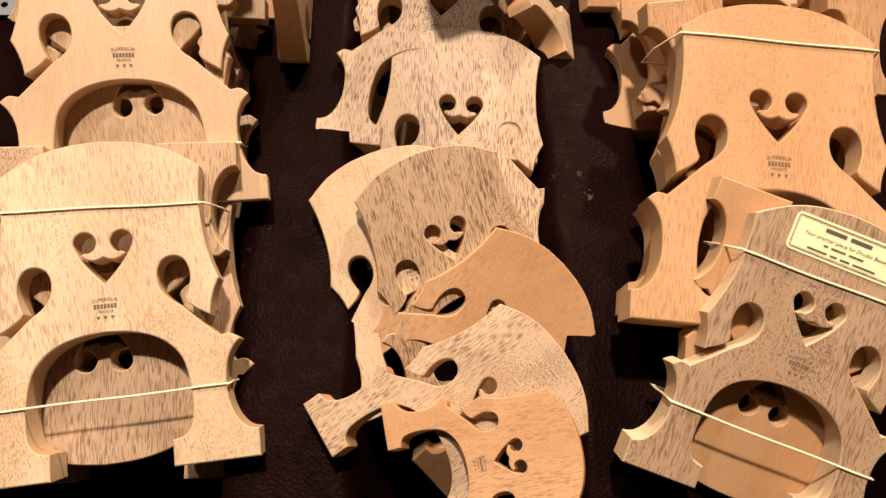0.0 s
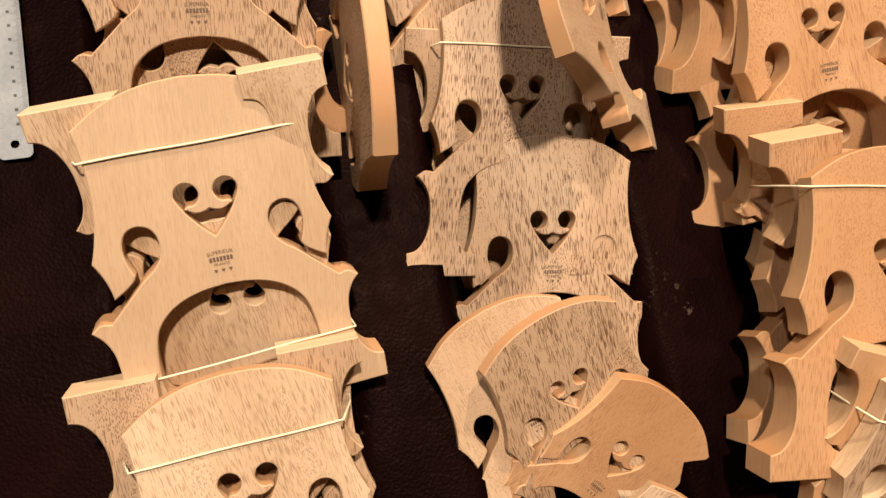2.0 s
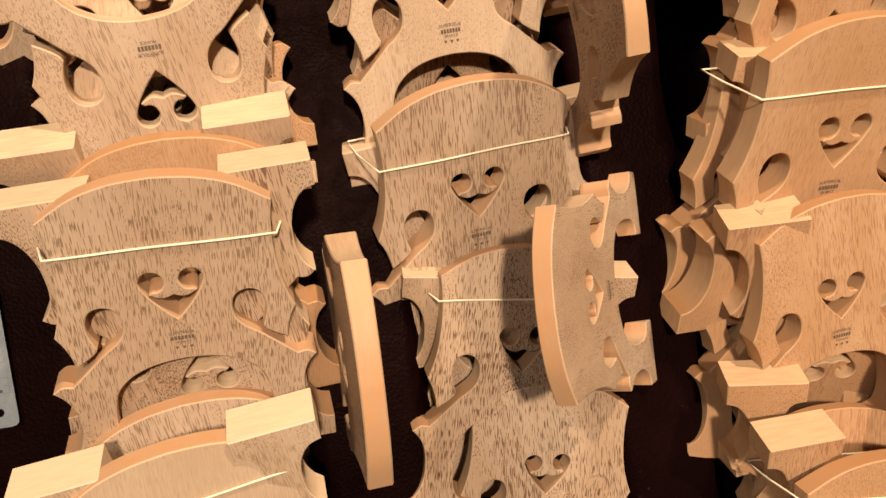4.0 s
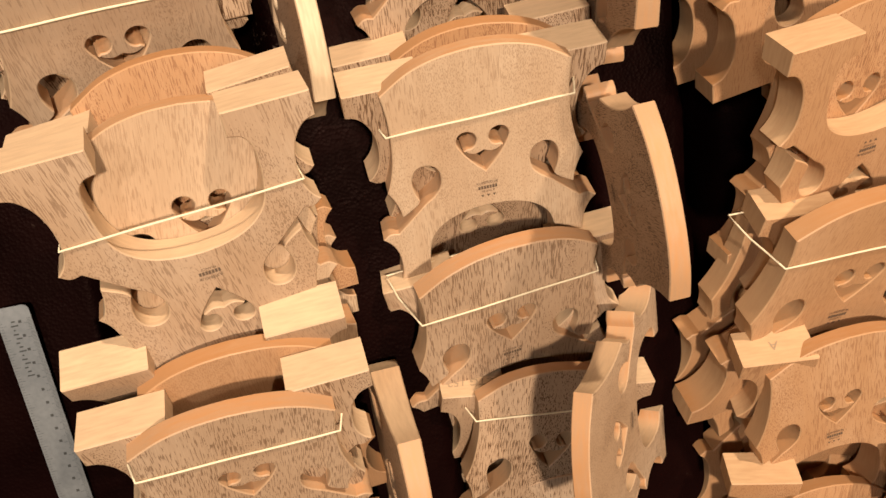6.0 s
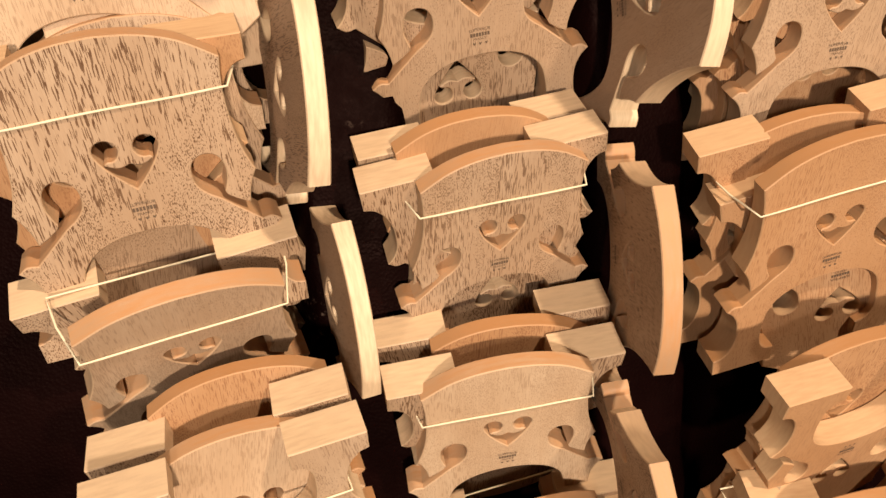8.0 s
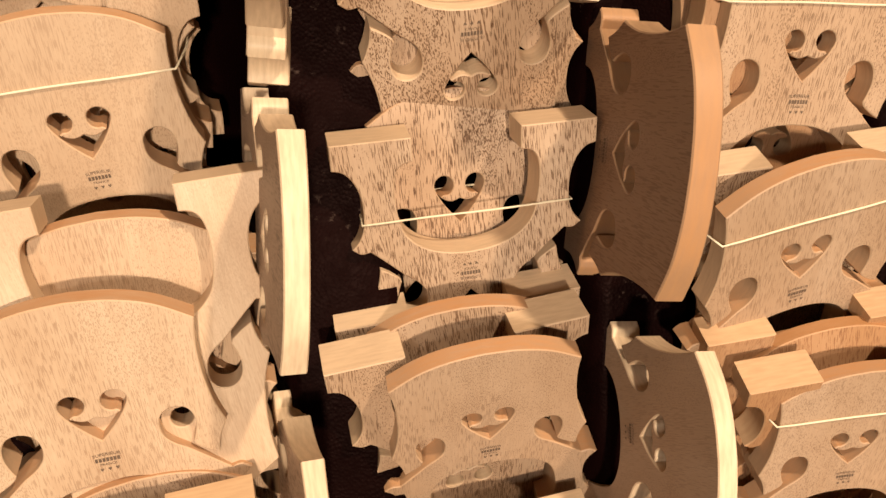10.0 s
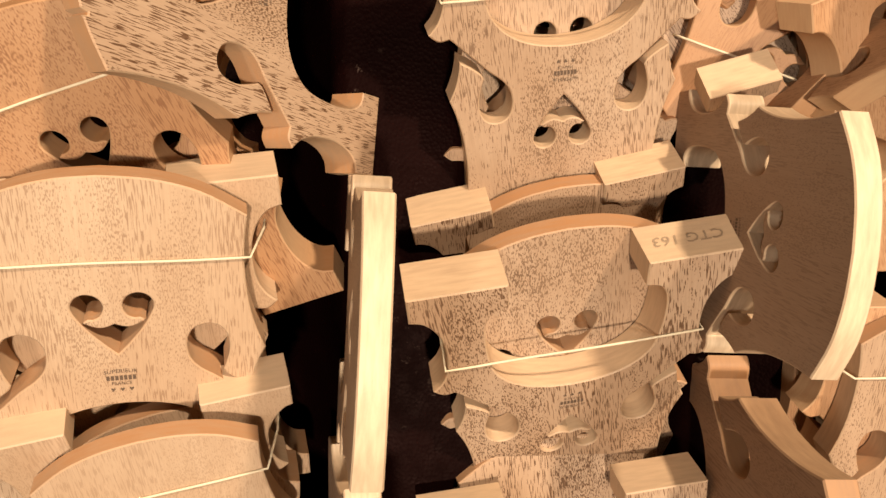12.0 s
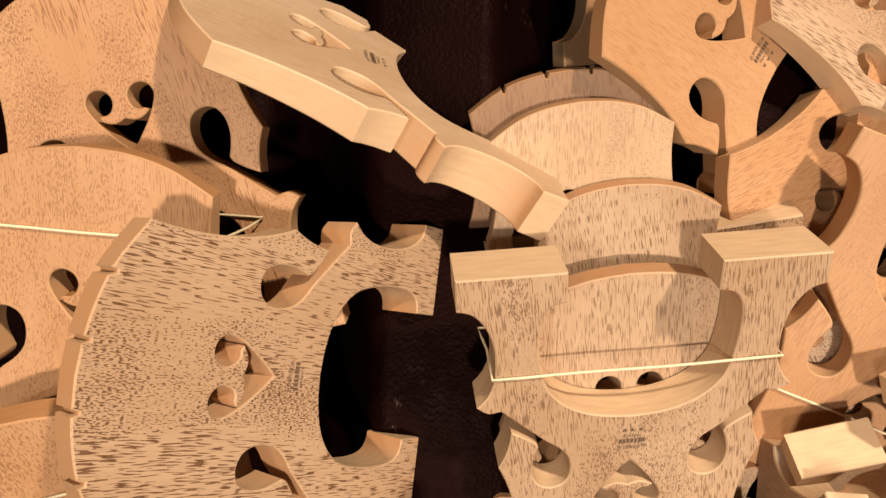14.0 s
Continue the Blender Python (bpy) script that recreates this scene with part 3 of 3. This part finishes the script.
# the lower layer of the side stacks, seen past the edges of the pairs above
bridge("tan", -0.1515, 0.1368, 0.0024, 11.8, 0.4, 3.7, 0.996, "at the bottom of a stack")
bridge("tan", -0.1695, 0.3072, 0.0205, 22.3, 5.8, 8.3, 1.014, "at the bottom of a stack")
bridge("tan", -0.1782, 0.4589, 0.0328, 27.9, 6.3, -2.2, 0.966, "at the bottom of a stack")
bridge("pale", -0.1725, 0.6114, 0.0330, 18.7, 7.8, 5.0, 0.929, "at the bottom of a stack")
bridge("tan", -0.2123, 0.7180, -0.0093, 27.0, 14.6, 9.2, 0.999, "at the bottom of a stack")
bridge("tan", -0.2179, 0.8263, 0.0192, 20.5, 5.8, 10.9, 1.003, "at the bottom of a stack")
bridge("tan", -0.2411, 0.9401, 0.0150, 16.9, 7.4, 6.5, 1.026, "at the bottom of a stack")
bridge("pale", -0.2592, 1.0987, -0.0203, 28.7, 9.2, 13.8, 0.975, "at the bottom of a stack")
bridge("pale", -0.2821, 1.2040, 0.0081, 24.2, 10.4, 6.7, 1.030, "at the bottom of a stack")
bridge("red", 0.2485, 0.2425, 0.0348, 6.3, 2.5, -4.4, 1.030, "at the bottom of a stack")
bridge("red", 0.2375, 0.4010, 0.0154, 11.8, -2.2, 3.2, 0.972, "at the bottom of a stack")
bridge("red", 0.2258, 0.5055, 0.0156, 27.6, 5.0, 1.0, 1.030, "at the bottom of a stack")
bridge("red", 0.2248, 0.7698, 0.0242, 25.0, -6.3, 11.6, 1.000, "at the bottom of a stack")
bridge("red", 0.2209, 0.9112, 0.0113, 19.3, -8.9, 5.8, 0.927, "at the bottom of a stack")
bridge("red", 0.1691, 1.1453, 0.0028, 9.1, -1.2, 3.0, 0.993, "at the bottom of a stack")

# ---- loose jumble of bridges at the far corner ----
JUMBLE = "bridges in the jumble"
pair = bridge("red", 0.108, 1.472, 0.052, -24, 6, 158, 1.0, "tumbled in a loose pile", group=JUMBLE)
band(pair, 0.9, 0.95)
bridge("red", 0.170, 1.410, 0.048, -24, -6, 204, 1.0, "tumbled in a loose pile", group=JUMBLE)
bridge("red", 0.175, 1.520, 0.040, -26, 8, 176, 1.0, "tumbled in a loose pile", group=JUMBLE)
bridge("tan", 0.140, 1.625, 0.010, 14, 8, 64, 1.0, "tumbled in a loose pile", group=JUMBLE)
bridge("red", 0.125, 1.560, 0.004, 10, -10, 120, 1.0, "tumbled in a loose pile", group=JUMBLE)
bridge("tan", 0.090, 1.345, -0.012, 8, -14, 28, 1.0, "tumbled in a loose pile", group=JUMBLE)
bridge("red", 0.215, 1.290, -0.020, 26, -4, 6, 1.0, group=JUMBLE)
bridge("red", 0.000, 1.700, -0.030, 20, 4, 10, 1.0, "tumbled in a loose pile", group=JUMBLE)
bridge("red", 0.128, 1.425, 0.020, 96, 14, 62, 0.9, "tumbled in a loose pile", group=JUMBLE)
bridge("tan", 0.160, 1.470, 0.070, 74, -10, 118, 0.8, "tumbled in a loose pile", group=JUMBLE)
bridge("red", 0.205, 1.450, 0.030, 58, 22, -40, 0.9, "tumbled in a loose pile", group=JUMBLE)
bridge("tan", 0.115, 1.385, 0.010, -62, 8, 196, 0.85, "tumbled in a loose pile", group=JUMBLE)
bridge("red", 0.190, 1.575, 0.050, 70, -18, 20, 0.95, "tumbled in a loose pile", group=JUMBLE)

# ---- things on the leather ----
def ruler(a, b, wide):
    """A short steel rule with rounded ends, a hanging hole and engraved scales."""
    ob = new("steel_ruler")
    a, b = Vector(a), Vector(b)
    along = (b - a).normalized()
    across = along.cross(Vector((0, 0, 1))).normalized()
    up = across.cross(along)
    length = (b - a).length
    m = Matrix((across, along, up)).transposed().to_4x4()
    m.translation = a
    ob.matrix_world = m
    half, corner, thick = wide / 2, 0.004, 0.0009
    outline = []
    for cx, cy, start in ((half - corner, length - corner, 0), (-half + corner, length - corner, 90), (-half + corner, corner, 180), (half - corner, corner, 270)):
        for s in range(5):
            c = radians(start + 22.5 * s)
            outline.append((cx + corner * math.cos(c), cy + corner * math.sin(c)))
    hole = [(0.0028 * math.cos(radians(-s * 24)), 0.010 + 0.0028 * math.sin(radians(-s * 24))) for s in range(15)]
    bm = bmesh.new()
    rows = []
    for loop in (outline, hole):
        top = [bm.verts.new((x, y, thick)) for x, y in loop]
        low = [bm.verts.new((x, y, 0)) for x, y in loop]
        n = len(loop)
        for i in range(n):
            bm.faces.new((low[i], low[(i + 1) % n], top[(i + 1) % n], top[i]))
        rows.append((top, low))
    for k in (0, 1):
        edges = [bm.edges.get((r[k][i], r[k][(i + 1) % len(r[k])])) for r in rows for i in range(len(r[k]))]
        bmesh.ops.triangle_fill(bm, use_beauty=True, edges=edges, normal=(0, 0, 1 - 2 * k))
    bmesh.ops.recalc_face_normals(bm, faces=bm.faces[:])
    mesh = bpy.data.meshes.new("blade")
    bm.to_mesh(mesh)
    bm.free()
    mesh.materials.append(STEEL)
    new("blade", mesh).parent = ob
    verts, faces = [], []

    def bar(x0, y0, x1, y1):
        i = len(verts)
        verts.extend([(x0, y0, thick + 0.0001), (x1, y0, thick + 0.0001), (x1, y1, thick + 0.0001), (x0, y1, thick + 0.0001)])
        faces.append((i, i + 1, i + 2, i + 3))

    count = int((length - 0.030) / 0.001)
    for i in range(count):
        y = 0.022 + i * 0.001
        long = 0.0055 if i % 10 == 0 else 0.0042 if i % 5 == 0 else 0.0028
        bar(half - 0.0004 - long, y - 0.00011, half - 0.0004, y + 0.00011)
        if i % 2 == 0:
            bar(-half + 0.0004, y - 0.00011, -half + 0.0004 + long * 0.8, y + 0.00011)
        if i % 10 == 0:
            bar(half - 0.0088, y + 0.0006, half - 0.0068, y + 0.0026)
    for j in range(14):
        bar(-0.0035 + 0.001 * (j % 2), length - 0.050 + j * 0.003, 0.0012 - 0.0012 * (j % 3), length - 0.0490 + j * 0.003)
    link("engraved_scale", verts, faces, ENGRAVED, ob, "fine black engraved graduations")
    return tagged(ob, "worn steel pocket ruler lying flat on the leather", "ruler")


ruler((-0.3065, 0.4135, 0.0035), (-0.3205, 0.5975, 0.0085), 0.0215)


def paper_label(front):
    """A cream shop label with a ruled border, stuck across the head of one bridge."""
    ob = new("shop_label")
    ob.matrix_world = front.matrix_world @ Matrix.Translation((0.02 * UNIT, 1.435 * UNIT, 0.0006)) @ pose(0, 0, 0, 0, 0, -1.5)
    w, h, c = 0.036, 0.0125, 0.0035
    def plate(inset_by, z):
        pts = []
        for cx, cy, start in ((w - c, h - c, 0), (-w + c, h - c, 90), (-w + c, -h + c, 180), (w - c, -h + c, 270)):
            for s in range(5):
                a = radians(start + 22.5 * s)
                pts.append((cx + (c - inset_by) * math.cos(a), cy + (c - inset_by) * math.sin(a), z))
        return pts
    link("paper", plate(0, 0), [tuple(range(20))], PAPER, ob)
    verts = plate(0.0016, 0.0003) + plate(0.0022, 0.0003) + plate(0.0027, 0.0003) + plate(0.0029, 0.0003)
    faces = [(r + i, r + (i + 1) % 20, r + 20 + (i + 1) % 20, r + 20 + i) for r in (0, 40) for i in range(20)]
    link("border", verts, faces, INK, ob)
    words = new("lettering", text_mesh("Your premier place for Double Basses", 0.0036, INK, "lettering", 0.35))
    words.parent = ob
    words.matrix_local = Matrix.Translation((0, 0.0012, 0.0004))
    verts, faces = [], []
    for y, high, blocks in ((0.0068, 0.0012, (7, 7)), (-0.0030, 0.0006, (2, 6, 6)), (-0.0076, 0.0006, (8, 3, 4, 9))):
        total = sum(blocks) + len(blocks) - 1
        wide = 0.0021 if high > 0.001 else 0.0017
        x = -total * wide / 2
        for n in blocks:
            i = len(verts)
            verts += [(x, y - high, 0.0004), (x + (n - 0.2) * wide, y - high, 0.0004), (x + (n - 0.2) * wide, y + high, 0.0004), (x, y + high, 0.0004)]
            faces.append((i, i + 1, i + 2, i + 3))
            x += (n + 1) * wide
    link("printed_lines", verts, faces, INK, ob)
    return tagged(ob, "cream paper shop label with a dark ruled border", "label")


paper_label(labelled)
